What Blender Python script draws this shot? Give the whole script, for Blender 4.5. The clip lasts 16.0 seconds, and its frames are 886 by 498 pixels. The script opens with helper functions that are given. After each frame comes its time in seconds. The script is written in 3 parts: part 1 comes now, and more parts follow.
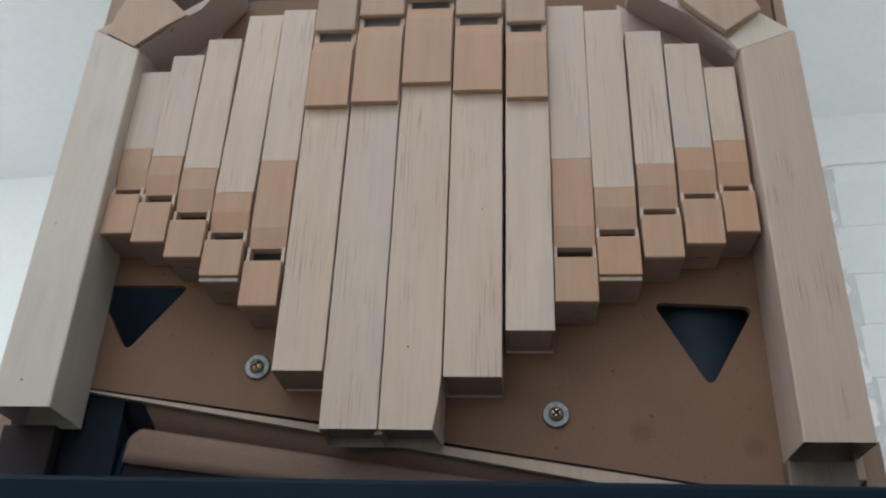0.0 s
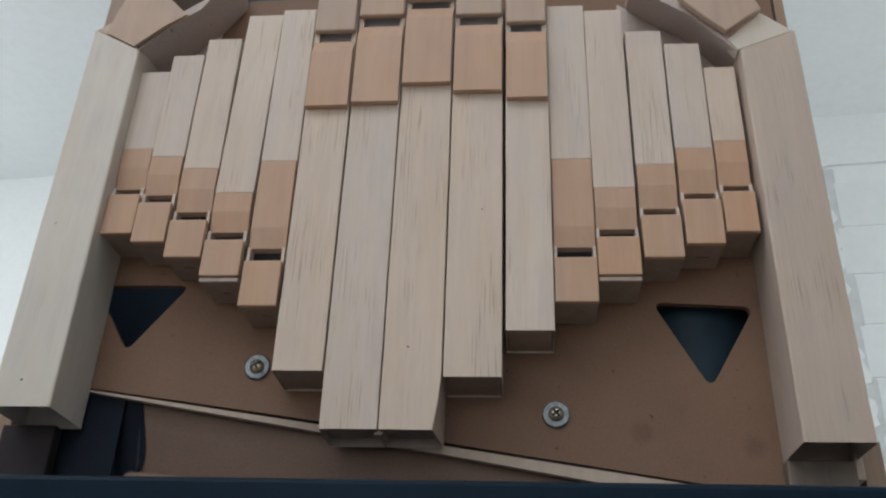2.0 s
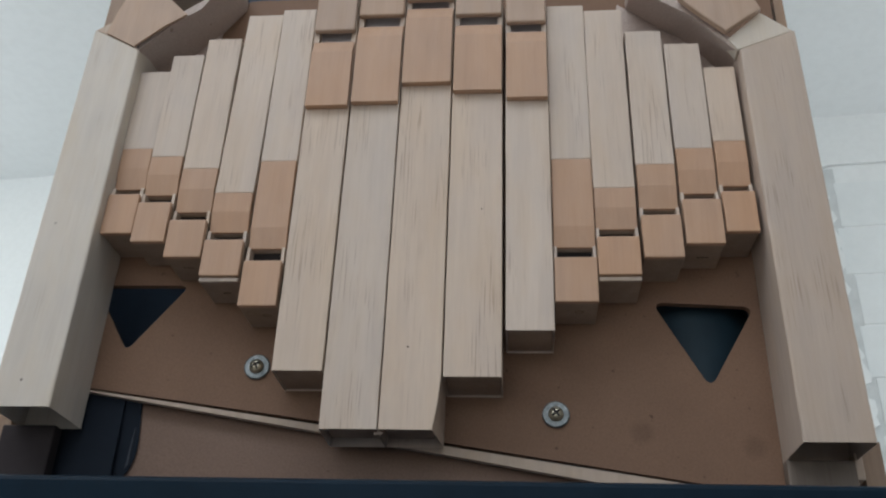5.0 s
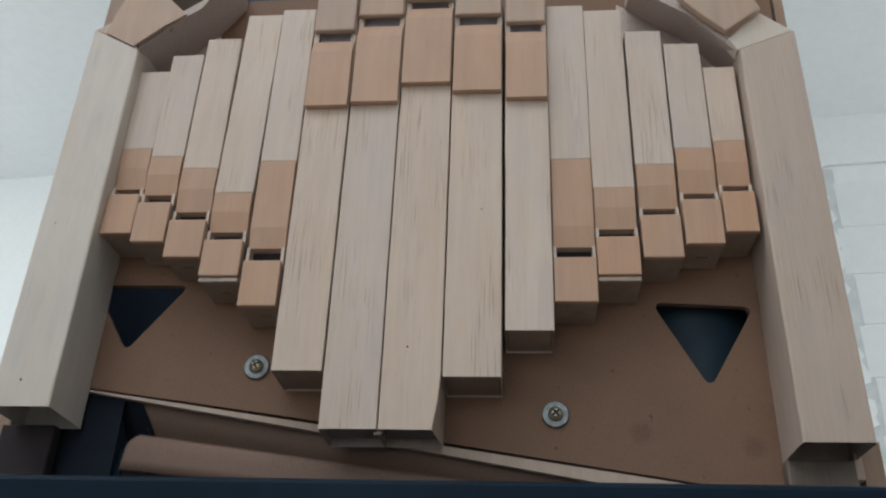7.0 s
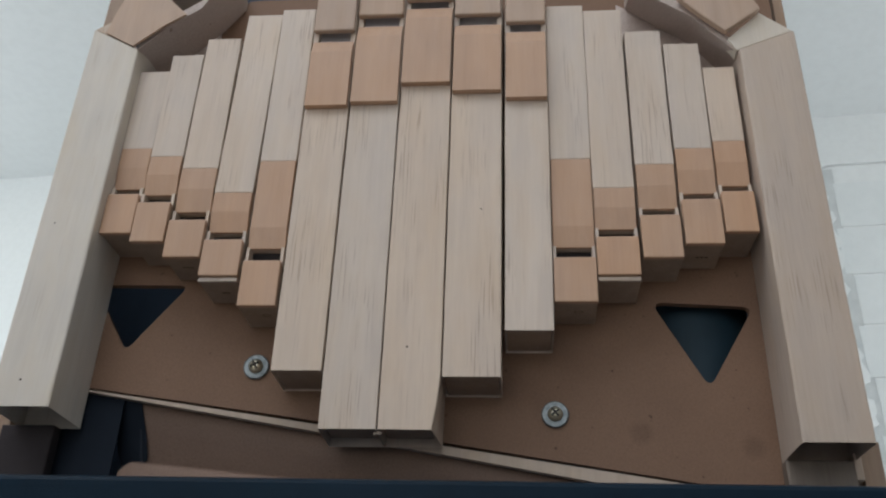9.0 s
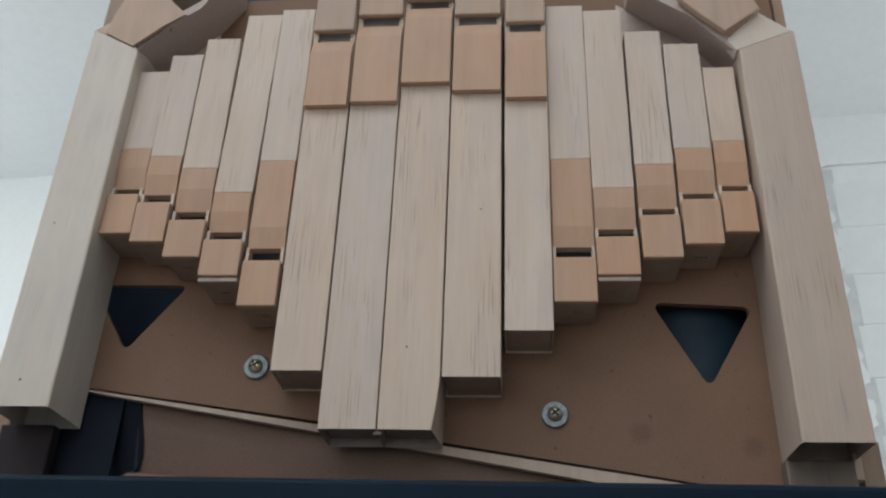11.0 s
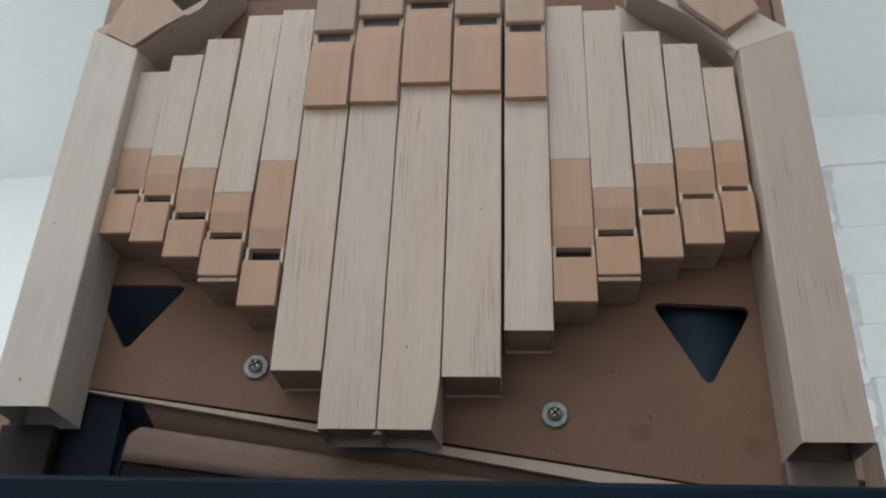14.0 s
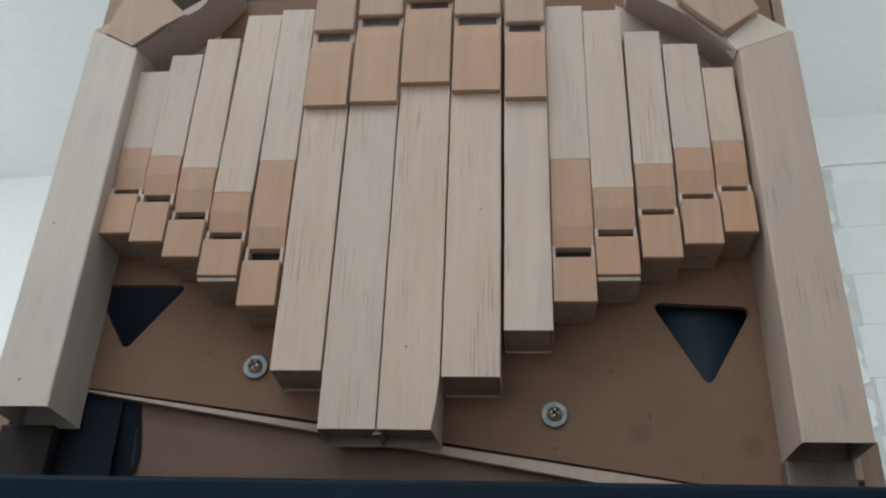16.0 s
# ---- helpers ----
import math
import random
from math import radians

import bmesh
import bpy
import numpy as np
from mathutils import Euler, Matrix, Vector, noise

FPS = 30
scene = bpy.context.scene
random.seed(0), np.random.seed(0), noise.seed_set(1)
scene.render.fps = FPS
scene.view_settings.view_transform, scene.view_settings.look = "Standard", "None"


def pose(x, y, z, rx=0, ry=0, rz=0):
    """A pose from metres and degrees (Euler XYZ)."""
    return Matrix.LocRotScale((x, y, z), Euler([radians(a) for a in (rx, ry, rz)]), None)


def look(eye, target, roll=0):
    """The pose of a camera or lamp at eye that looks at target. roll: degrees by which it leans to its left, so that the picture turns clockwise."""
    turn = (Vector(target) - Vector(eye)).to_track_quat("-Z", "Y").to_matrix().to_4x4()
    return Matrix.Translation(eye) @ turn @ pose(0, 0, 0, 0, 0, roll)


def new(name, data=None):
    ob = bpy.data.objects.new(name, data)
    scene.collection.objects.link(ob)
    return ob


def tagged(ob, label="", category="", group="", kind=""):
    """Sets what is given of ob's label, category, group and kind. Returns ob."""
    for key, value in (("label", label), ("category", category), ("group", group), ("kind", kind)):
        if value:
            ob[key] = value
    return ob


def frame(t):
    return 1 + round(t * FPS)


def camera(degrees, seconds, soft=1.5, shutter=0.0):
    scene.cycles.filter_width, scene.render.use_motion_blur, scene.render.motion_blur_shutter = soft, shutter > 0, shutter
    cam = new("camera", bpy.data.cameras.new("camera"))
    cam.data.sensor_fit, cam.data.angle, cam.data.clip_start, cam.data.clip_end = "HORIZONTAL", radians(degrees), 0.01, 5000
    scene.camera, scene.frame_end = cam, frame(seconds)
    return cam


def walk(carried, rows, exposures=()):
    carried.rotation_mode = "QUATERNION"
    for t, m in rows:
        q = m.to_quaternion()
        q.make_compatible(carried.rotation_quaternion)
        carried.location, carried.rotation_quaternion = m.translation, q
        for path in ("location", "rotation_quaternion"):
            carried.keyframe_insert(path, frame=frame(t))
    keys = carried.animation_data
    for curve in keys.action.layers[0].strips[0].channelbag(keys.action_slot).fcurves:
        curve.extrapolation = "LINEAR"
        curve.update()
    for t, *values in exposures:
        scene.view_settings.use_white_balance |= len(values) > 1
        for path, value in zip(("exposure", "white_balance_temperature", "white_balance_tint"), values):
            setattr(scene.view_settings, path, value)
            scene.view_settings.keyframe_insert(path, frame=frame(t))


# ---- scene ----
from mathutils import geometry

# ------------------------------------------------------------------ camera
EYE = 1.0                                   # height of the lens over the floor
cam = camera(52.49, 16.0, soft=2.2, shutter=0.4)
SWAY = ((0, 0), (4, 0.003), (6.5, 0.030), (9, 0.060), (11.5, 0.078), (13, 0.076), (14.5, 0.094), (16, 0.108))
walk(cam, [(t, pose(0, 0, EYE, 118.515, -1.887, 4.385 - a)) for t, a in SWAY])

# ------------------------------------------------------------------ light
scene.view_settings.exposure = 0.0
world = bpy.data.worlds.new("sky")
scene.world = world
world.use_nodes = True
sky = world.node_tree.nodes.new("ShaderNodeTexSky")
sky.sky_type, sky.sun_disc = "NISHITA", False
sky.sun_elevation, sky.sun_rotation = radians(38), radians(-120)
world.node_tree.links.new(sky.outputs[0], world.node_tree.nodes["Background"].inputs[0])
world.node_tree.nodes["Background"].inputs[1].default_value = 0.1

ROOM_TURN = -5.75                           # the room stands a little askew to the organ
ROOM = pose(0, 0, 0, 0, 0, ROOM_TURN)


def unseen_window_light(name, m, w, h, watts, colour):
    data = bpy.data.lights.new(name, "AREA")
    data.shape, data.size, data.size_y, data.energy, data.color = "RECTANGLE", w, h, watts, colour
    ob = new(name, data)
    ob.matrix_world = m
    return ob


# All the sources are out of view; this one lights from the left.
unseen_window_light("unseen_window_light", ROOM @ look((-2.42, 0.75, 1.75), (0.3, 0.75, 1.75)), 1.9, 1.4, 25, (0.92, 0.97, 1.0))
# Added to brighten the right of the far wall.
unseen_window_light("unseen_window_light", ROOM @ look((2.12, 1.45, 1.75), (0.3, 1.45, 1.75)), 0.9, 1.4, 17.8, (0.94, 0.97, 1.0))
# Added overhead source in an unseen roof opening.
unseen_window_light("unseen_roof_light", ROOM @ pose(-0.5, -0.75, 2.56), 2.1, 1.3, 19.2, (0.96, 0.985, 1.0))
# Unseen window behind the lens, placed for frontal light.
unseen_window_light("unseen_window_light", ROOM @ look((-0.3, -2.42, 1.55), (-0.3, 0.3, 1.55)), 2.4, 1.5, 12.4, (1.0, 0.98, 0.962))


# ------------------------------------------------------------------ materials
def material(name, rough=0.6, metal=0.0, gloss=0.5):
    m = bpy.data.materials.new(name)
    m.use_nodes = True
    nt = m.node_tree
    b = nt.nodes["Principled BSDF"]
    b.inputs["Roughness"].default_value, b.inputs["Metallic"].default_value = rough, metal
    b.inputs["Specular IOR Level"].default_value = gloss
    return m, nt, b


def coords(nt, scale, offset=True):
    """Object coordinates, stretched; each object reads another stretch of them."""
    tc = nt.nodes.new("ShaderNodeTexCoord")
    mp = nt.nodes.new("ShaderNodeMapping")
    mp.inputs["Scale"].default_value = scale
    nt.links.new(tc.outputs["Object"], mp.inputs["Vector"])
    if offset:
        oi = nt.nodes.new("ShaderNodeObjectInfo")
        mul = nt.nodes.new("ShaderNodeMath")
        mul.operation = "MULTIPLY"
        mul.inputs[1].default_value = 37.0
        nt.links.new(oi.outputs["Random"], mul.inputs[0])
        comb = nt.nodes.new("ShaderNodeCombineXYZ")
        nt.links.new(mul.outputs[0], comb.inputs[0])
        nt.links.new(mul.outputs[0], comb.inputs[2])
        nt.links.new(comb.outputs[0], mp.inputs["Location"])
    return mp.outputs[0]


def noise_of(nt, vec, scale, detail=4, rough=0.6):
    n = nt.nodes.new("ShaderNodeTexNoise")
    n.inputs["Scale"].default_value, n.inputs["Detail"].default_value, n.inputs["Roughness"].default_value = scale, detail, rough
    nt.links.new(vec, n.inputs["Vector"])
    return n.outputs["Fac"]


def ramp(nt, fac, stops):
    r = nt.nodes.new("ShaderNodeValToRGB")
    e = r.color_ramp.elements
    e[0].position, e[0].color = stops[0][0], (*stops[0][1], 1)
    e[1].position, e[1].color = stops[-1][0], (*stops[-1][1], 1)
    for p, c in stops[1:-1]:
        e.new(p).color = (*c, 1)
    nt.links.new(fac, r.inputs[0])
    return r.outputs[0]


def mix(nt, kind, fac, a, b):
    n = nt.nodes.new("ShaderNodeMix")
    n.data_type, n.blend_type = "RGBA", kind
    if isinstance(fac, float):
        n.inputs[0].default_value = fac
    else:
        nt.links.new(fac, n.inputs[0])
    nt.links.new(a, n.inputs[6])
    nt.links.new(b, n.inputs[7])
    return n.outputs[2]


def bump(nt, b, height, strength, dist):
    n = nt.nodes.new("ShaderNodeBump")
    n.inputs["Strength"].default_value, n.inputs["Distance"].default_value = strength, dist
    nt.links.new(height, n.inputs["Height"])
    nt.links.new(n.outputs[0], b.inputs["Normal"])


def tint(nt, col, lo, hi):
    """A small difference of tone from object to object."""
    oi = nt.nodes.new("ShaderNodeObjectInfo")
    return mix(nt, "MULTIPLY", 1.0, col, ramp(nt, oi.outputs["Random"], [(0, lo), (0.5, hi), (1, (1.0, 0.955, 0.90))]))


def wood(name, light, dark, streak, rough=0.55, streaks=0.5, fine_mix=0.42, lo=(0.955, 0.957, 0.957), hi=(1, 1, 1)):
    """Sanded wood: soft bands and fine grain along z, warm and cool clouds, and dark pores that gather in patches."""
    m, nt, b = material(name, rough)
    v = coords(nt, (1, 1, 0.05))
    broad = noise_of(nt, v, 160, 3)
    fine = noise_of(nt, v, 700, 5, 0.7)
    blot = noise_of(nt, coords(nt, (1, 1, 0.5)), 28, 3)
    cloud = noise_of(nt, coords(nt, (1, 1, 0.35)), 62, 3, 0.55)
    dash = noise_of(nt, coords(nt, (1, 1, 0.026)), 1600, 2, 0.45)
    patch = noise_of(nt, coords(nt, (1, 1, 0.22)), 95, 2, 0.5)
    col = ramp(nt, broad, [(0.3, dark), (0.62, light)])
    col = mix(nt, "MULTIPLY", fine_mix, col, ramp(nt, fine, [(0.3, (0.72, 0.69, 0.66)), (0.6, (1, 1, 1))]))
    col = mix(nt, "MULTIPLY", 0.5, col, ramp(nt, blot, [(0.3, (0.86, 0.85, 0.84)), (0.65, (1, 1, 1))]))
    col = mix(nt, "MULTIPLY", 0.8, col, ramp(nt, cloud, [(0.34, (0.94, 0.955, 0.985)), (0.5, (1, 1, 1)), (0.68, (1.0, 0.965, 0.91))]))
    pores = mix(nt, "MIX", ramp(nt, patch, [(0.50, (0, 0, 0)), (0.62, (1, 1, 1))]), ramp(nt, dash, [(0, (1, 1, 1)), (1, (1, 1, 1))]),
                ramp(nt, dash, [(0.565, (1, 1, 1)), (0.64, streak)]))
    col = mix(nt, "MULTIPLY", streaks, col, pores)
    nt.links.new(tint(nt, col, lo, hi), b.inputs["Base Color"])
    bump(nt, b, fine, 0.25, 0.0004)
    return m


def fibreboard(name, light, dark, speck, stains=()):
    m, nt, b = material(name, 0.7)
    v = coords(nt, (1, 1, 1))
    col = ramp(nt, noise_of(nt, v, 26, 4), [(0.3, dark), (0.7, light)])
    col = mix(nt, "MULTIPLY", 0.6, col, ramp(nt, noise_of(nt, v, 1100, 4), [(0.34, (0.70, 0.67, 0.64)), (0.6, (1, 1, 1))]))
    col = mix(nt, "MULTIPLY", 0.8, col, ramp(nt, noise_of(nt, v, 260, 1), [(0.2, speck), (0.25, (1, 1, 1))]))
    for at, r in stains:
        d = nt.nodes.new("ShaderNodeVectorMath")
        d.operation = "DISTANCE"
        d.inputs[1].default_value = at
        nt.links.new(coords(nt, (1, 1, 1), False), d.inputs[0])
        edge = nt.nodes.new("ShaderNodeMath")
        edge.operation = "MULTIPLY_ADD"
        nt.links.new(noise_of(nt, v, 300, 2), edge.inputs[0])
        edge.inputs[1].default_value = 0.003
        nt.links.new(d.outputs["Value"], edge.inputs[2])
        col = mix(nt, "MULTIPLY", 0.8, col, ramp(nt, edge.outputs[0], [(r + 0.0006, (0.72, 0.70, 0.68)), (r + 0.0022, (1, 1, 1))]))
    nt.links.new(col, b.inputs["Base Color"])
    bump(nt, b, noise_of(nt, v, 900, 3), 0.2, 0.0004)
    return m


def painted(name, light, dark, rough, scale=6.0, relief=0.15, gloss=0.5):
    m, nt, b = material(name, rough, 0.0, gloss)
    v = coords(nt, (1, 1, 1))
    col = ramp(nt, noise_of(nt, v, scale, 4), [(0.3, dark), (0.7, light)])
    col = mix(nt, "MULTIPLY", 0.3, col, ramp(nt, noise_of(nt, v, scale * 30, 3), [(0.35, (0.9, 0.9, 0.9)), (0.6, (1, 1, 1))]))
    nt.links.new(col, b.inputs["Base Color"])
    bump(nt, b, noise_of(nt, v, scale * 40, 4), relief, 0.002)
    return m


def metal(name, light, dark, rough):
    m, nt, b = material(name, rough, 1.0)
    v = coords(nt, (1, 1, 1))
    nt.links.new(ramp(nt, noise_of(nt, v, 500, 4), [(0.3, dark), (0.7, light)]), b.inputs["Base Color"])
    bump(nt, b, noise_of(nt, v, 1500, 3), 0.3, 0.0003)
    return m


PALE = wood("pale_wood", (0.63, 0.54, 0.465), (0.595, 0.502, 0.428), (0.42, 0.33, 0.27), streaks=0.42, fine_mix=0.22)
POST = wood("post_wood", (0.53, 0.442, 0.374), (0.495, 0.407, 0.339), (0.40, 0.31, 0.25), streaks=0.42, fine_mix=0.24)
# Paler copy of the post wood, with stronger light held in its colour.
LIT_POST = wood("lit_post_wood", (0.648, 0.618, 0.573), (0.615, 0.58, 0.53), (0.80, 0.73, 0.67), streaks=0.4, fine_mix=0.15)
EDGE = wood("plywood_edge", (0.50, 0.42, 0.358), (0.44, 0.365, 0.305), (1, 1, 1), streaks=0.0, fine_mix=0.15)
FOOT = wood("foot_wood", (0.36, 0.275, 0.215), (0.31, 0.235, 0.18), (0.7, 0.62, 0.55))
CAP = wood("tan_wood", (0.475, 0.345, 0.262), (0.437, 0.313, 0.234), (0.85, 0.78, 0.72), 0.5, 0.2, 0.18)
BEECH = wood("beech", (0.52, 0.337, 0.228), (0.49, 0.312, 0.208), (0.85, 0.78, 0.72), 0.5, 0.2, 0.18)
CASE_WOOD = wood("case_wood", (0.33, 0.235, 0.17), (0.27, 0.185, 0.13), (0.6, 0.5, 0.42))
BOARD = fibreboard("fibreboard", (0.222, 0.129, 0.081), (0.196, 0.112, 0.070), (0.4, 0.36, 0.33),
                   (((0.1009, -0.0637, 1.119), 0.0032), ((0.1480, -0.0637, 1.113), 0.0055)))
ARCH = fibreboard("arch_fibreboard", (0.52, 0.445, 0.41), (0.48, 0.405, 0.37), (0.6, 0.55, 0.5))
CLOTH = fibreboard("bellows_cloth", (0.250, 0.166, 0.126), (0.222, 0.146, 0.110), (0.55, 0.5, 0.46))
NAVY = painted("navy_paint", (0.070, 0.105, 0.155), (0.056, 0.085, 0.126), 0.6, 30, gloss=0.3)
TUBE = painted("tube_plastic", (0.020, 0.044, 0.064), (0.016, 0.035, 0.051), 0.5, 60, gloss=0.22)
# Both post feet are darkened in colour for the shade under the posts.
SHADED_FOOT = painted("shaded_foot", (0.044, 0.037, 0.040), (0.034, 0.029, 0.031), 0.8, 60, gloss=0.2)
SHADED_FOOT_WOOD = wood("shaded_foot_wood", (0.20, 0.165, 0.138), (0.165, 0.135, 0.112), (0.6, 0.52, 0.46))
# Grey that paints the shadow beside the torn plaster edge.
PLASTER_SHADOW = painted("plaster_shadow", (0.66, 0.70, 0.705), (0.55, 0.59, 0.595), 0.9, 30, 0.5)
# Near-black brown: dark boards, with the shade beneath them in the colour.
DARK_BROWN = painted("dark_brown", (0.024, 0.019, 0.019), (0.016, 0.013, 0.013), 0.85, 40, gloss=0.12)
RAIL = painted("rail_paint", (0.0080, 0.0205, 0.036), (0.0060, 0.0155, 0.027), 0.30, 30, gloss=0.06)
# Lighter navy that paints a glint on the cloth's fold.
GLINT = painted("glint_navy", (0.026, 0.036, 0.053), (0.018, 0.026, 0.040), 0.6, 60)
GUSSET = painted("navy_cloth", (0.0165, 0.0230, 0.034), (0.0130, 0.0185, 0.028), 0.85, 60, gloss=0.15)
# Near-black that paints the shade inside slots and recesses.
RECESS_SHADE = painted("recess_shade", (0.03, 0.026, 0.026), (0.018, 0.016, 0.018), 0.9, 80)
KNOT = painted("dark_knot", (0.10, 0.07, 0.05), (0.07, 0.05, 0.035), 0.7, 200)
# Grey that paints pale wood seen in the slot's shade.
SLOT = painted("shaded_slot_wood", (0.58, 0.56, 0.58), (0.50, 0.48, 0.50), 0.8, 80)
ZINC = metal("zinc", (0.31, 0.34, 0.35), (0.15, 0.17, 0.18), 0.5)
BRASSY = metal("yellow_zinc", (0.62, 0.58, 0.46), (0.42, 0.39, 0.30), 0.32)
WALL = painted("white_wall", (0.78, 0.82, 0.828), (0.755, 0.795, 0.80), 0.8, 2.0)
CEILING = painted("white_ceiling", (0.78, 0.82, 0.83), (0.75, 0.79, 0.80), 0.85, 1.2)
# For the unseen floor, pale so that it bounces light to the undersides.
FLOOR = painted("bounce_floor", (0.48, 0.445, 0.415), (0.44, 0.405, 0.375), 0.95, 40, 0.4, gloss=0.1)
# For unseen walls, toned below the far wall to limit bounced light.
BOUNCE_WALL = painted("bounce_wall", (0.46, 0.455, 0.445), (0.43, 0.425, 0.415), 0.85, 2.0)
BRICK = painted("white_brick", (0.76, 0.81, 0.82), (0.71, 0.76, 0.77), 0.8, 14, 0.5)

# ------------------------------------------------------------------ building
BASE = {}


def thing(name, base, label, category, group="", kind=""):
    ob = new(name)
    ob.empty_display_size = 0.02
    ob.location = base
    BASE[ob] = Vector(base)
    return tagged(ob, label, category, group, kind)


def part(name, bm, mat, parent, label="", moved=False):
    """One mesh under a thing or part, given in world metres (in its thing's space if moved)."""
    base = BASE[parent]
    if not moved:
        bmesh.ops.translate(bm, verts=bm.verts, vec=-base)
    bmesh.ops.recalc_face_normals(bm, faces=bm.faces)
    me = bpy.data.meshes.new(name)
    bm.to_mesh(me)
    bm.free()
    me.materials.append(mat)
    ob = new(name, me)
    ob.parent = parent
    BASE[ob] = base
    if label:
        ob["label"] = label
    return ob


def prism(pts, axis, a, b, bm=None):
    """A closed outline of 2D points drawn out along an axis from a to b."""
    bm = bm or bmesh.new()
    put = {"x": lambda p, d: (d, p[0], p[1]), "y": lambda p, d: (p[0], d, p[1]), "z": lambda p, d: (p[0], p[1], d)}[axis]
    lo, hi = [bm.verts.new(put(p, a)) for p in pts], [bm.verts.new(put(p, b)) for p in pts]
    bm.faces.new(lo)
    bm.faces.new(hi[::-1])
    for i in range(len(pts)):
        j = (i + 1) % len(pts)
        bm.faces.new((lo[i], lo[j], hi[j], hi[i]))
    return bm


def box(x0, x1, y0, y1, z0, z1, bm=None):
    return prism([(x0, z0), (x1, z0), (x1, z1), (x0, z1)], "y", y0, y1, bm)


def soften(bm, width, segments=2, edges=None):
    bmesh.ops.recalc_face_normals(bm, faces=bm.faces)
    sharp = edges or [e for e in bm.edges if len(e.link_faces) == 2 and e.calc_face_angle(0) > 0.35]
    bmesh.ops.bevel(bm, geom=sharp, offset=width, segments=segments, profile=0.6, affect="EDGES", clamp_overlap=True)
    return bm


def worn(bm, amount=0.00019, step=0.012):
    """Cuts a long upright piece across and lets its edges waver a little."""
    zs = [v.co.z for v in bm.verts]
    lo, hi = min(zs), max(zs)
    n = int((hi - lo) / step)
    for i in range(1, n):
        bmesh.ops.bisect_plane(bm, geom=bm.verts[:] + bm.edges[:] + bm.faces[:], plane_co=(0, 0, lo + (hi - lo) * i / n), plane_no=(0, 0, 1))
    for v in bm.verts:
        w = noise.noise_vector(v.co * 310)
        v.co += Vector((w.x, w.y, 0.4 * w.z)) * amount
    return bm


def hollow(bm, wall, depth):
    """Opens the lower end of an upright piece, leaving walls round a deep hole."""
    bmesh.ops.recalc_face_normals(bm, faces=bm.faces)
    low = min(bm.faces, key=lambda f: f.calc_center_median().z)
    bmesh.ops.inset_individual(bm, faces=[low], thickness=wall)
    for v in low.verts:
        v.co.z += depth
    return bm


def lathe(profile, centre, axis="y", steps=32, smooth=False):
    """Turns (radius, along) points round an axis."""
    bm = bmesh.new()
    rings = []
    for r, h in profile:
        ring = []
        for i in range(steps):
            a = 2 * math.pi * i / steps
            u, v = r * math.cos(a), r * math.sin(a)
            p = {"y": (u, h, v), "z": (u, v, h), "x": (h, u, v)}[axis]
            ring.append(bm.verts.new(Vector(centre) + Vector(p)))
        rings.append(ring)
    for lo, hi in zip(rings, rings[1:]):
        for i in range(steps):
            j = (i + 1) % steps
            bm.faces.new((lo[i], lo[j], hi[j], hi[i])).smooth = smooth
    bm.faces.new(rings[0])
    bm.faces.new(rings[-1])
    return bm


def rounded(pts, r, n=5):
    """A closed outline with its corners rounded."""
    out = []
    k = len(pts)
    for i in range(k):
        p, q, s = Vector(pts[i - 1]), Vector(pts[i]), Vector(pts[(i + 1) % k])
        a, b = (p - q).normalized(), (s - q).normalized()
        for j in range(n + 1):
            t = j / n
            out.append((q + a * r * (1 - t) ** 2 + b * r * t ** 2).to_tuple())
    return out


def sheet(outline, holes, y0, y1):
    """A board in the plane of x and z, with holes right through it."""
    pts, edges = [], []
    for loop in (outline, *holes):
        n = len(pts)
        pts += [Vector(p) for p in loop]
        edges += [(n + i, n + (i + 1) % len(loop)) for i in range(len(loop))]
    verts, _, faces, _, _, _ = geometry.delaunay_2d_cdt(pts, edges, [], 0, 1e-7)

    def inside(p, loop):
        c = False
        for i in range(len(loop)):
            (x1, z1), (x2, z2) = loop[i - 1], loop[i]
            if (z1 > p[1]) != (z2 > p[1]) and p[0] < (x2 - x1) * (p[1] - z1) / (z2 - z1) + x1:
                c = not c
        return c

    bm = bmesh.new()
    front = [bm.verts.new((v[0], y0, v[1])) for v in verts]
    back = [bm.verts.new((v[0], y1, v[1])) for v in verts]
    count = {}
    for f in faces:
        mid = sum((Vector(verts[i]) for i in f), Vector((0, 0))) / len(f)
        if not inside(mid, outline) or any(inside(mid, h) for h in holes):
            continue
        bm.faces.new([front[i] for i in f])
        bm.faces.new([back[i] for i in f][::-1])
        for i in range(len(f)):
            e = (f[i], f[(i + 1) % len(f)])
            count[e] = 1
    for a, b in count:
        if (b, a) not in count:
            bm.faces.new((front[a], back[a], back[b], front[b]))
    for v in [v for v in bm.verts if not v.link_faces]:
        bm.verts.remove(v)
    return bm


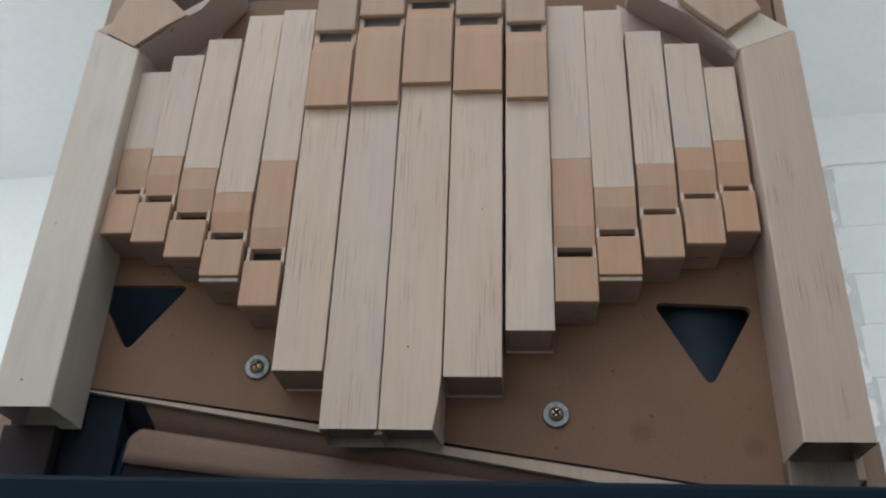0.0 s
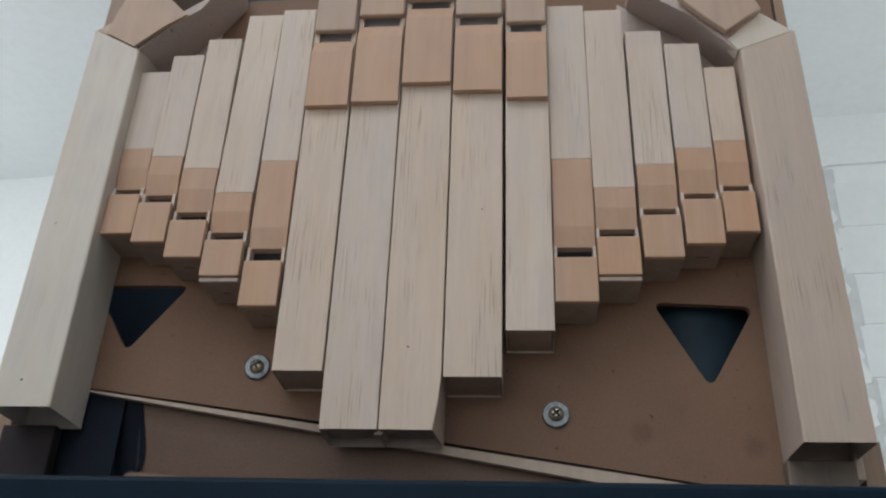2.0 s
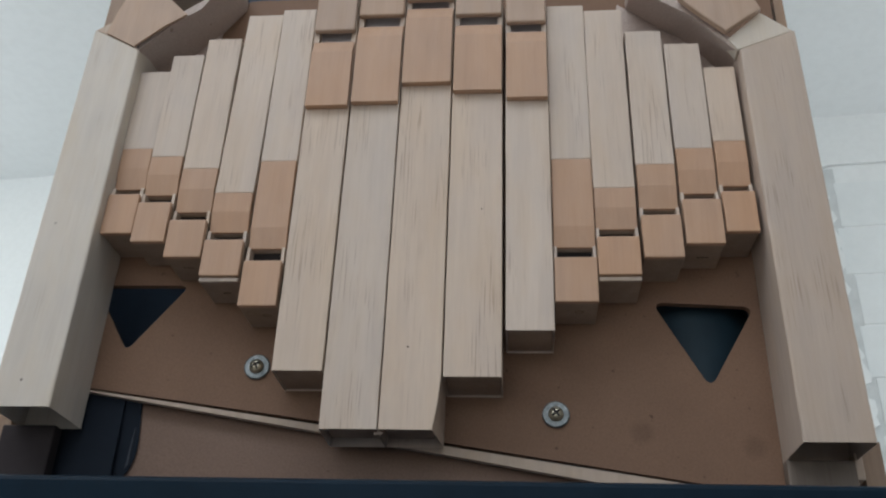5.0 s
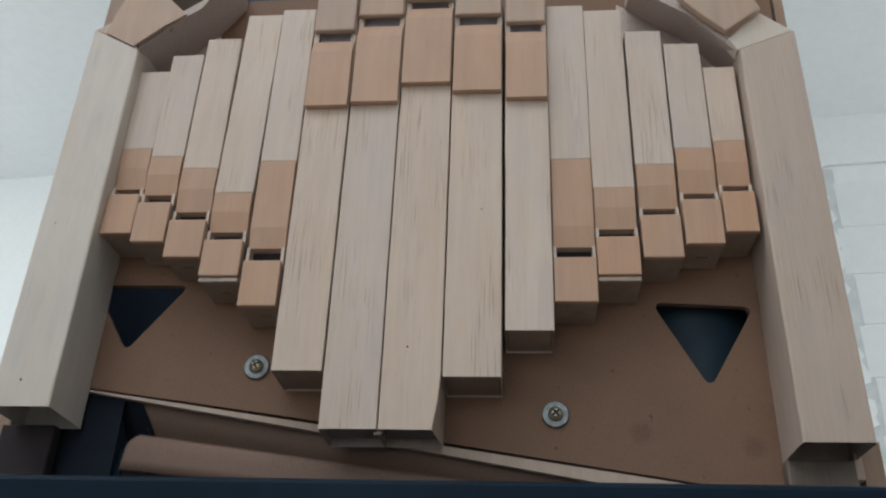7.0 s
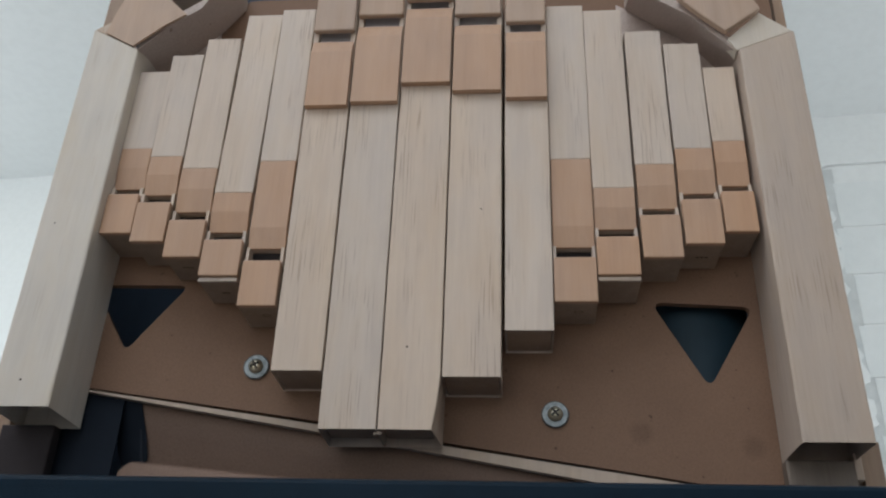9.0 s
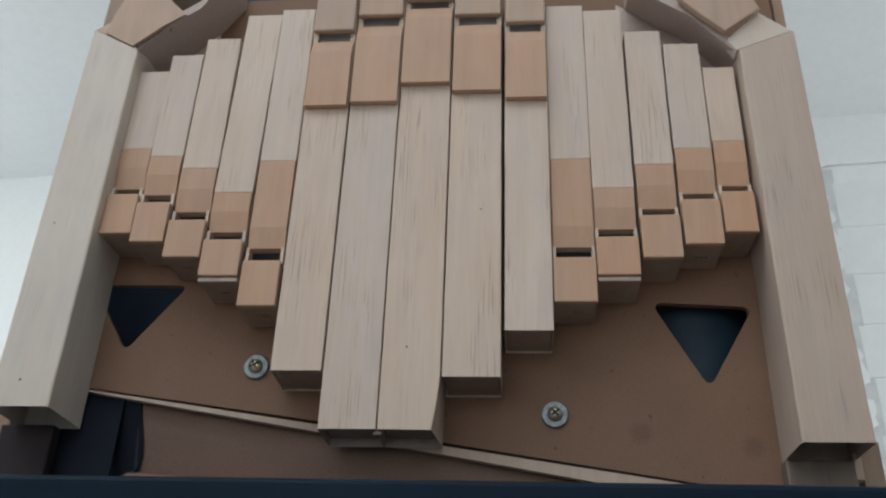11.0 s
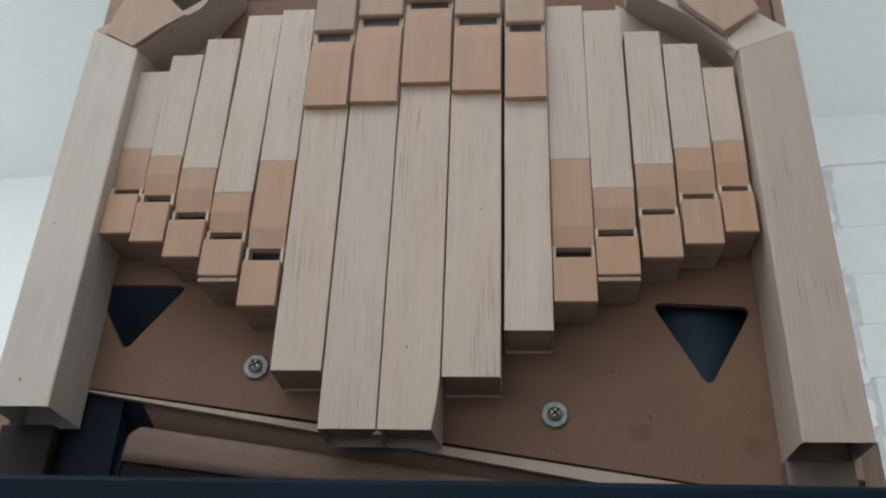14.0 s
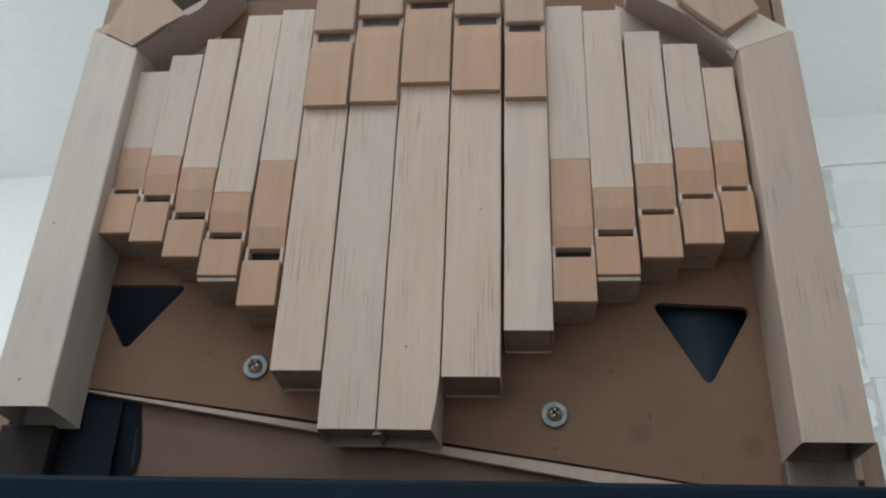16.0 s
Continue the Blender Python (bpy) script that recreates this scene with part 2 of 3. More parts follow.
# ------------------------------------------------------------------ room
def slab(name, u0, u1, v0, v1, z0, z1, mat, label, holes=()):
    """A wall, floor or ceiling in the room's own directions; holes: (along u?, from, to, sill, head)."""
    if not holes:
        bm = box(u0, u1, v0, v1, z0, z1)
    else:
        a, b, c, d = holes
        bm = bmesh.new()
        if u1 - u0 > v1 - v0:
            for q in ((u0, a, z0, z1), (b, u1, z0, z1), (a, b, z0, c), (a, b, d, z1)):
                box(q[0], q[1], v0, v1, q[2], q[3], bm)
        else:
            for q in ((v0, a, z0, z1), (b, v1, z0, z1), (a, b, z0, c), (a, b, d, z1)):
                box(u0, u1, q[0], q[1], q[2], q[3], bm)
    bmesh.ops.recalc_face_normals(bm, faces=bm.faces)
    me = bpy.data.meshes.new(name)
    bm.to_mesh(me)
    bm.free()
    me.materials.append(mat)
    ob = new(name, me)
    ob.matrix_world = ROOM
    return tagged(ob, label, name.split("_")[0], kind="structure")


slab("floor", -2.5, 2.2, -2.5, 2.25, -0.1, 0.0, FLOOR, "unseen pale beige floor, bouncing light up to the undersides")
# The gap left here is unseen and only serves the added overhead source.
ceiling_bm = bmesh.new()
for q in ((-2.5, 2.2, -2.5, -1.4), (-2.5, 2.2, -0.1, 2.25), (-2.5, -1.55, -1.4, -0.1), (0.55, 2.2, -1.4, -0.1)):
    box(*q, 2.5, 2.6, ceiling_bm)
ceiling_me = bpy.data.meshes.new("ceiling")
ceiling_bm.to_mesh(ceiling_me)
ceiling_bm.free()
ceiling_me.materials.append(CEILING)
ceiling = tagged(new("ceiling", ceiling_me), "plain white painted ceiling with an unseen opening for added light", "ceiling", kind="structure")
ceiling.matrix_world = ROOM
wall_far = slab("wall_north", -2.5, 2.2, 2.107, 2.25, 0.0, 2.5, WALL, "white painted wall behind the organ")
slab("wall_east", 2.1, 2.2, -2.4, 2.107, 0.0, 2.5, BOUNCE_WALL, "unseen beige wall, toned for bounced light, with a window opening", (1.0, 1.9, 1.05, 2.45))
slab("wall_west", -2.5, -2.4, -2.4, 2.107, 0.0, 2.5, BOUNCE_WALL, "unseen beige wall, toned for bounced light, with a window opening", (-0.2, 1.7, 1.05, 2.45))
slab("wall_south", -2.5, 2.2, -2.5, -2.4, 0.0, 2.5, BOUNCE_WALL, "unseen beige wall, toned for bounced light, with a wide window opening", (-1.5, 0.9, 0.8, 2.3))

# ------------------------------------------------------------------ organ case
Z = EYE
FRONT, FACE, BACK = 0.3544, 0.3863, 0.56   # posts' front, sounding board's face, back of the case
LEFT, RIGHT = -0.244, 0.149
case = thing("organ_case", (-0.0475, 0.45, 0), "open-fronted wooden organ case, brown boards and pale corner posts", "organ")
part("side_panel", soften(box(LEFT, LEFT + 0.009, FACE + 0.002, BACK, 0, Z + 0.62), 0.0008), CASE_WOOD, case)
part("side_panel", soften(box(RIGHT - 0.0055, RIGHT, FACE + 0.002, BACK, 0, Z + 0.62), 0.0008), CASE_WOOD, case)
part("back_panel", box(LEFT + 0.009, RIGHT - 0.0055, BACK - 0.01, BACK, 0, Z + 0.62), NAVY, case, "dark navy back panel")
part("lower_panel", box(LEFT + 0.009, RIGHT - 0.0055, 0.392, 0.40, 0, Z + 0.045), NAVY, case, "dark navy lower front panel")
part("inner_lining", box(LEFT + 0.009, LEFT + 0.012, 0.405, BACK - 0.01, Z + 0.04, Z + 0.42), NAVY, case, "dark navy lining")

triangle_r = rounded([(0.0620, Z + 0.1815), (0.1085, Z + 0.1790), (0.0849, Z + 0.1393)], 0.006)
triangle_l = rounded([(-0.2090, Z + 0.1915), (-0.1608, Z + 0.1912), (-0.1864, Z + 0.1563)], 0.005)
outline = [(LEFT + 0.0095, Z + 0.1428), (-0.0895, Z + 0.1230), (-0.0319, Z + 0.1136), (0.070, Z + 0.0982), (RIGHT - 0.0077, Z + 0.0872),
           (RIGHT - 0.0077, Z + 0.3775), (-0.1500, Z + 0.3785), (-0.1560, Z + 0.3780), (-0.1700, Z + 0.3595), (-0.1850, Z + 0.3430), (-0.2050, Z + 0.3270), (LEFT + 0.0095, Z + 0.3230)]
part("sounding_board", sheet(outline, (triangle_r, triangle_l), FACE, FACE + 0.0035), BOARD, case, "brown fibreboard with two triangular holes")


def post(x0, x1, z0, top_in, top_out, inner_right):
    """A corner post with a slanted, chamfered head."""
    zl, zr = (top_out, top_in) if inner_right else (top_in, top_out)
    bm = prism([(x0, z0), (x1, z0), (x1, zr), (x0, zl)], "y", FRONT, FACE - 0.0003)
    head = max((f for f in bm.faces), key=lambda f: f.calc_center_median().z)
    for v in head.verts:
        if v.co.y > FRONT + 0.01:
            v.co.z += 0.012
    bmesh.ops.recalc_face_normals(bm, faces=bm.faces)
    long_edges = [e for e in bm.edges if abs(e.verts[0].co.x - e.verts[1].co.x) < 1e-6 and abs(e.verts[0].co.z - e.verts[1].co.z) > 0.1 and e.verts[0].co.y < FRONT + 0.001]
    soften(bm, 0.0012, 5, long_edges)
    hollow(bm, 0.0014, 0.02 if inner_right else 0.03)
    return soften(worn(bm, 0.0002, 0.008), 0.0004, 1)


# The left post is coloured paler for light falling from the left.
part("corner_post", post(-0.2269, -0.1995, Z + 0.1182, Z + 0.3145, Z + 0.3300, True), LIT_POST, case, "pale wooden post")
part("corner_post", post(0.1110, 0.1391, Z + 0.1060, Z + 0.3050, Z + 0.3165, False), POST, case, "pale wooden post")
part("post_foot", soften(box(0.1105, 0.1385, 0.379, FACE - 0.0003, Z + 0.071, Z + 0.1060), 0.001), SHADED_FOOT_WOOD, case)
part("side_foot", soften(box(RIGHT - 0.0055, RIGHT + 0.0032, FACE - 0.0003, FACE + 0.0017, Z + 0.072, Z + 0.1160), 0.0005), CASE_WOOD, case)
part("spacer_block", soften(box(0.1380, 0.1413, 0.379, FACE - 0.0003, Z + 0.0978, Z + 0.1090), 0.0004), POST, case, "small pale wooden block")
part("post_foot", soften(box(-0.2330, -0.2080, 0.379, FACE - 0.0003, Z + 0.071, Z + 0.1180), 0.001), SHADED_FOOT, case, "foot of the post, painted dark for its shade")


def arch_plank(front, back, thick):
    """A bent plank: lower edge along its front and along its back, as (x, z)."""
    bm = bmesh.new()
    rows = []
    for (fx, fz), (bx, bz) in zip(front, back):
        rows.append([bm.verts.new(p) for p in ((fx, FRONT + 0.0025, fz), (bx, FACE - 0.0003, bz), (bx, FACE - 0.0003, bz + thick), (fx, FRONT + 0.0025, fz + thick))])
    for a, b in zip(rows, rows[1:]):
        for i in range(4):
            j = (i + 1) % 4
            bm.faces.new((a[i], a[j], b[j], b[i]))
    bm.faces.new(rows[0])
    bm.faces.new(rows[-1][::-1])
    for f in bm.faces:
        f.smooth = True
    bmesh.ops.recalc_face_normals(bm, faces=bm.faces)
    for e in bm.edges:
        e.smooth = e.calc_face_angle(0) < 0.7
    return bm


part("arch_plank", arch_plank([(-0.2015, Z + 0.3165), (-0.1863, Z + 0.3338), (-0.1710, Z + 0.3454), (-0.1570, Z + 0.3700)],
                              [(-0.2060, Z + 0.3170), (-0.1860, Z + 0.3330), (-0.1710, Z + 0.3500), (-0.1570, Z + 0.3710)], 0.006), ARCH, case)
part("arch_plank", arch_plank([(0.1112, Z + 0.3048), (0.1046, Z + 0.3122), (0.0913, Z + 0.3291), (0.0779, Z + 0.3393), (0.061, Z + 0.3500)],
                              [(0.1112, Z + 0.3120), (0.1046, Z + 0.3225), (0.0900, Z + 0.3400), (0.0784, Z + 0.3480), (0.0614, Z + 0.3630)], 0.006), ARCH, case)
# Coloured paler than the post below, for brighter light near the top.
part("arch_segment", soften(prism([(0.1100, Z + 0.3056), (0.1385, Z + 0.3172), (0.1237, Z + 0.3300), (0.1062, Z + 0.3130)], "y", FRONT + 0.0010, FRONT + 0.009), 0.0006), LIT_POST, case, "pale mitred arch segment")
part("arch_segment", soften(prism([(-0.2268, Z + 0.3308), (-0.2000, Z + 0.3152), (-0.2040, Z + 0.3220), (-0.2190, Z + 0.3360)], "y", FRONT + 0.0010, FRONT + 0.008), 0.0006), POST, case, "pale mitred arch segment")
part("arch_block", soften(prism([(-0.2028, Z + 0.3172), (-0.1882, Z + 0.3308), (-0.1770, Z + 0.3388), (-0.1890, Z + 0.3510), (-0.2000, Z + 0.3640),
                                 (-0.2120, Z + 0.3570), (-0.2165, Z + 0.3430), (-0.2195, Z + 0.3270)], "y", FRONT - 0.0006, FRONT + 0.0008), 0.0003), CAP, case, "tan wooden arch block")
part("arch_block", soften(prism([(0.1046, Z + 0.3150), (0.1236, Z + 0.3290), (0.1170, Z + 0.3460), (0.1040, Z + 0.3540), (0.0880, Z + 0.3460),
                                 (0.0830, Z + 0.3388), (0.0932, Z + 0.3268)], "y", FRONT - 0.003, FRONT + 0.0008), 0.0008), CAP, case, "tan wooden arch block")
part("arch_backing", prism([(0.0565, Z + 0.300), (0.1108, Z + 0.290), (0.1108, Z + 0.3125), (0.0900, Z + 0.3420), (0.0565, Z + 0.3660)], "y", FACE - 0.0014, FACE - 0.0002), ARCH, case)
part("arch_backing", prism([(-0.1994, Z + 0.296), (-0.1690, Z + 0.305), (-0.1690, Z + 0.3540), (-0.1720, Z + 0.3500), (-0.1860, Z + 0.3340), (-0.1994, Z + 0.3225)], "y", FACE - 0.0014, FACE - 0.0002), ARCH, case)
# Unseen shelf added behind the rail to keep light off the undersides.
part("case_floor", box(LEFT, RIGHT, 0.344, 0.3888, Z + 0.064, Z + 0.071), NAVY, case, "unseen dark navy shelf blocking light from below")
part("inner_lining", box(RIGHT - 0.0085, RIGHT - 0.0055, 0.405, BACK - 0.01, Z + 0.04, Z + 0.42), NAVY, case, "dark navy lining")
rail = soften(box(-0.33, 0.24, 0.320, 0.344, Z - 0.02, Z + 0.0812), 0.004, 4)
part("front_rail", rail, RAIL, case, "dark blue painted rail")
part("rail_bracket", box(LEFT, LEFT + 0.009, 0.344, FACE + 0.002, Z - 0.02, Z + 0.03), NAVY, case)
part("rail_bracket", box(RIGHT - 0.0055, RIGHT, 0.344, FACE + 0.002, Z - 0.02, Z + 0.03), NAVY, case)


def screw(x, z, turn):
    """A pan-head screw on a washer, its cross recess painted as dark bars."""
    washer = lathe([(0.0030, -0.0012), (0.0056, -0.0013), (0.0060, -0.0010), (0.0060, 0.0002), (0.0030, 0.0002)], (x, FACE - 0.0003, z), steps=40)
    head = lathe([(0.0004, -0.0042), (0.0016, -0.0040), (0.0027, -0.0033), (0.0033, -0.0022), (0.0034, -0.0011), (0.0030, -0.0008)], (x, FACE - 0.0003, z), steps=32)
    s = part("screw", head, BRASSY, case, "zinc-plated cross-head screw")
    part("washer", washer, ZINC, s, "grey zinc washer")
    # Near-black bars stand in for the shade in the recess.
    cross = bmesh.new()
    for k in range(2):
        a = turn + k * math.pi / 2
        u, v = Vector((math.cos(a), 0, math.sin(a))), Vector((-math.sin(a), 0, math.cos(a)))
        c = [(u * i * 0.0021 + v * j * 0.0005) for i, j in ((-1, -1), (1, -1), (1, 1), (-1, 1))]
        prism([(x + p.x, z + p.z) for p in c], "y", FACE - 0.00475 + k * 0.0001, FACE - 0.0030, cross)
    part("cross_recess", cross, RECESS_SHADE, s, "dark bars painted as the shade of the cross recess")


screw(-0.1212, Z + 0.1484, 0.5)
screw(0.0163, Z + 0.1266, 0.7)

# a ridged dark tube behind the board
tube = thing("ridged_tube", (0.0860, 0.4235, Z + 0.0455), "dark blue ridged tube inside the organ case", "tube")
prof = []
for i in range(90):
    prof += [(0.0282, i * 0.002), (0.02835, i * 0.002 + 0.001)]
part("tube_wall", lathe(prof, (0.0860, 0.4235, Z + 0.0455), "z", 72, True), TUBE, tube)
part("case_shelf", box(LEFT + 0.012, RIGHT - 0.0055, 0.393, BACK - 0.01, Z + 0.0405, Z + 0.0455), NAVY, case)


# ------------------------------------------------------------------ pipes
def pipe_low(x0, x1, yf, z0, s0, s1, c1, z1, foot, lean=0.0):
    """A stopped pipe with its mouth near the bottom; yf: front of its lower block."""
    x0, x1 = x0 / 1000 + 0.0001, x1 / 1000 - 0.0001
    z0, s0, s1, c1, z1 = (Z + v / 1000 for v in (z0, s0, s1, c1, z1))
    yf = yf / 1000
    yb = yf + 0.003
    s1 += 0.0006
    p = thing("organ_pipe", ((x0 + x1) / 2, FACE, z0), "square pale wooden organ pipe with a low orange-brown mouth", "organ pipe", "organ pipes")
    back = FACE - 0.0003
    bm = bmesh.new()
    box(x0 - 0.0002, x1 + 0.0002, yb, back, c1, z1, bm)
    for v in bm.verts:
        if v.co.z > z1 - 0.001:
            v.co.x += lean
    soften(worn(bm), 0.0006, 2)
    part("pipe_body", bm, PALE, p)
    cheek = 0.0014
    bm = bmesh.new()
    box(x0, x1, yb + 0.0031, back, s1, c1, bm)
    part("pipe_foot", soften(box(x0, x1, yb, back, z0 + 0.0006 - foot, s0 - 0.0009), 0.0004, 1), FOOT, p, "brown wooden foot")
    if foot:
        part("foot_strip", soften(box(x0 + 0.0002, x1 - 0.0002, yf + 0.0012, yb - 0.0002, z0 - foot, z0 - 0.0004), 0.0003, 1), EDGE, p, "pale strip under the block")
    box(x0, x0 + cheek, yb, back, s0 - 0.0008, s1, bm)
    box(x1 - cheek, x1, yb, back, s0 - 0.0008, s1, bm)
    part("mouth_section", bm, PALE, p)
    # A near-black block paints the shade inside the slot.
    part("windway", box(x0 + cheek, x1 - cheek, yb + 0.006, back - 0.001, s0 - 0.0006, s1 - 0.00005), RECESS_SHADE, p, "slot of the mouth, its shade painted near-black")
    mid = s1 + (c1 - s1) * (0.5 if c1 - s1 < 0.03 else 0.22)
    lip = prism([(yb - 0.0002, c1), (yb - 0.0002, mid), (yb + 0.0016, s1), (yb + 0.0030, s1), (yb + 0.0030, c1)], "x", x0, x1)
    part("upper_lip", soften(lip, 0.0003, 1), BEECH, p, "orange-brown bevelled lip")
    part("lower_block", soften(box(x0, x1, yf, yb - 0.0002, z0, s0), 0.0006), BEECH, p, "orange-brown front block")
    return p


def pipe_high(x0, x1, yf, z0, lip_z, s0, s1, cap_z, recess=0.0025, worn_off=0.0):
    """A pipe that hangs down from a mouth near the top; yf: front of its body."""
    x0, x1 = x0 / 1000 + 0.0001, x1 / 1000 - 0.0001
    z0, lip_z, s0, s1, cap_z = (Z + v / 1000 for v in (z0, lip_z, s0, s1, cap_z))
    yf = yf / 1000
    back = FACE - 0.0003
    top = cap_z + 0.032
    p = thing("organ_pipe", ((x0 + x1) / 2, FACE, z0), "long square pale wooden organ pipe with a high orange-brown mouth", "organ pipe", "organ pipes")
    bm = worn(hollow(box(x0, x1, yf, back, z0, s0 - 0.0005), 0.0012, recess))
    for v in bm.verts:                      # one long edge is rubbed away towards the end
        low = 1 - (v.co.z - z0) / 0.019
        if worn_off and low > 0 and v.co.x > x1 - 0.0022 and v.co.y < yf + 0.0022:
            v.co.x -= worn_off * low
    part("pipe_body", soften(bm, 0.0006, 2), PALE, p)
    part("end_plug", soften(box(x0 + 0.0009, x1 - 0.0009 - worn_off, yf + 0.0009, back - 0.0009, z0 + recess * 0.32, z0 + recess + 0.001), 0.0004, 1), FOOT, p, "brown wooden plug in the pipe's end")
    cheek = 0.0026
    bm = bmesh.new()
    box(x0, x0 + cheek, yf, back, s0 - 0.0005, s1 + 0.004, bm)
    box(x1 - cheek, x1, yf, back, s0 - 0.0005, s1 + 0.004, bm)
    box(x0, x1, yf, back, s1 + 0.004, top, bm)
    part("mouth_section", bm, PALE, p)
    part("windway", box(x0 + cheek, x1 - cheek, yf + 0.0042, back - 0.001, s0 - 0.0004, s1 + 0.0038), SLOT, p, "slot of the mouth, grey for pale wood in shade")
    lip_z -= 0.0004
    lip = prism([(yf - 0.0002, lip_z), (yf - 0.0035, lip_z), (yf - 0.0035, s0 - 0.009), (yf - 0.0006, s0), (yf - 0.0002, s0)], "x", x0 + 0.0004, x1 - 0.0004)
    part("lower_lip", soften(lip, 0.0004, 1), BEECH, p, "orange-brown bevelled lip")
    part("upper_cap", soften(box(x0 + 0.0003, x1 - 0.0003, yf - 0.0035, yf - 0.0002, cap_z + 0.0004, top), 0.0012, 3), CAP, p, "tan wooden cap over the mouth")
    return p


# left edge, right edge, front, bottom, mouth from, mouth to, lip's top, pipe's top (mm), and how far the foot hangs below the block
for row in ((-199.4, -183.5, 359.7, 206.2, 228.2, 232.7, 257.1, 306.8, 0),
            (-183.5, -166.8, 359.7, 201.4, 223.4, 229.2, 252.0, 317.6, 0),
            (-165.9, -147.7, 359.7, 193.1, 213.3, 219.2, 244.5, 328.5, 0),
            (-147.1, -128.1, 359.7, 183.2, 202.3, 207.7, 230.0, 344.8, 0.0025, 0.0015),
            (-126.6, -108.5, 359.7, 167.9, 191.0, 198.7, 248.2, 348.2, 0)):
    pipe_low(*row)
for row in ((16.3, 35.6, 359.7, 169.5, 191.7, 198.2, 246.7, 345.3, 0),
            (35.9, 55.2, 359.7, 182.7, 202.2, 207.5, 230.0, 341.4, 0.0025),
            (56.5, 74.6, 359.7, 191.3, 213.4, 218.2, 243.0, 326.1, 0),
            (75.7, 93.3, 359.7, 198.1, 221.6, 226.3, 251.8, 317.0, 0),
            (94.0, 109.1, 359.7, 204.1, 225.6, 230.3, 255.7, 301.1, 0)):
    pipe_low(*row)
# left edge, right edge, front, bottom, lip's foot, mouth from, mouth to, cap's foot (mm)
for row in ((-106.9, -84.3, 359.7, 136.7, 277.6, 321.1, 327.8, 326.2),
            (-83.6, -58.8, 359.7, 111.0, 279.4, 330.9, 337.3, 336.0, 0.012),
            (-58.4, -32.7, 359.7, 111.0, 290.9, 342.7, 348.0, 346.3, 0.012, 0.0030),
            (-32.2, -6.9, 359.7, 134.2, 285.2, 330.1, 336.5, 334.8),
            (-5.5, 16.0, 359.7, 155.5, 280.2, 324.5, 330.7, 328.7)):
    pipe_high(*row)


def knot(parent, x, y, z, r):
    """A small dark knot, let into the front of a piece of wood."""
    part("knot", lathe([(r * 0.4, -0.00006), (r, -0.00003), (r, 0.0004)], (x, y, z), steps=10), KNOT, parent, "small dark knot")


def pencil_mark(parent, x, y, z, w, d):
    """A short pencilled mark under a pipe."""
    bm = bmesh.new()
    for k in range(3):
        box(x + (k - 1) * w / 3 - w * 0.12, x + (k - 1) * w / 3 + w * 0.12, y - d * (0.5 + 0.2 * (k % 2)), y + d * 0.5, z - 0.00006, z + 0.0002, bm)
    part("pencil_mark", bm, KNOT, parent, "faint pencilled mark")


def pencil_ring(parent, x, y, z, r):
    """A small pencilled ring under a pipe."""
    bm = bmesh.new()
    for k in range(14):
        a0, a1 = 2 * math.pi * k / 14, 2 * math.pi * (k + 1) / 14
        prism([(x + q * math.cos(w), y + 0.7 * q * math.sin(w)) for q, w in ((r, a0), (r, a1), (r * 0.80, a1), (r * 0.80, a0))], "z", z - 0.00006, z + 0.0002, bm)
    part("pencil_ring", bm, KNOT, parent, "faint pencilled ring")


pipes = sorted((o for o in scene.objects if o.name.startswith("organ_pipe")), key=lambda o: o.location.x)
posts = [o for o in scene.objects if o.name.startswith("corner_post")]
knot(posts[0], -0.2151, FRONT, Z + 0.1303, 0.0006)
knot(posts[0], -0.2191, FRONT, Z + 0.2089, 0.0004)
knot(pipes[7], -0.0477, 0.3597, Z + 0.1481, 0.0005)
knot(pipes[8], -0.0165, 0.3597, Z + 0.2173, 0.0004)
pencil_mark(pipes[2], -0.157, 0.372, Z + 0.1936, 0.006, 0.0008)
pencil_ring(pipes[4], -0.1155, 0.372, Z + 0.1685, 0.0021)
pencil_mark(pipes[13], 0.0850, 0.374, Z + 0.1983, 0.006, 0.0008)
pencil_mark(pipes[3], -0.1370, 0.374, Z + 0.1810, 0.004, 0.0006)
pencil_ring(pipes[10], 0.0275, 0.372, Z + 0.1701, 0.0021)
splinter = bmesh.new()
bmesh.ops.create_icosphere(splinter, subdivisions=2, radius=0.0013, matrix=pose(-0.0585, 0.3632, Z + 0.1106) @ Matrix.Diagonal((1.5, 1.0, 0.7, 1)))
for v in splinter.verts:
    v.co += Vector(noise.noise_vector(v.co * 900)) * 0.0009
part("splinter", splinter, POST, pipes[7], "pale torn splinter")

# ------------------------------------------------------------------ bellows
HINGE = Vector((0.135, 0.391, Z + 0.0822))
SLOPE = 9.39                                # of the fixed upper board
bellows = thing("feeder_bellows", HINGE, "brown cloth feeder bellows pumping under the sounding board", "bellows")
LEN = 0.3145
lip = [(-0.2180, 0.1398), (-0.1937, 0.1353), (-0.0904, 0.1184), (0.0289, 0.0981), (0.1180, 0.0830), (0.1180, 0.0902), (0.0700, 0.0973), (-0.0319, 0.1123), (-0.0895, 0.1216), (-0.2180, 0.1399)]
part("upper_board", prism([(x, Z + z) for x, z in lip], "y", FACE + 0.0006, FACE + 0.0045), EDGE, bellows, "pale plywood edge of the upper board")
# Rear of the pale upper board, coloured near-black for its shade.
part("board_behind", prism([(-0.1760, Z + 0.1335), (0.1180, Z + 0.0850), (0.1180, Z + 0.0900), (-0.1760, Z + 0.1375)], "y", FACE + 0.0047, FACE + 0.08), DARK_BROWN, bellows, "upper board's underside, its shade painted near-black")


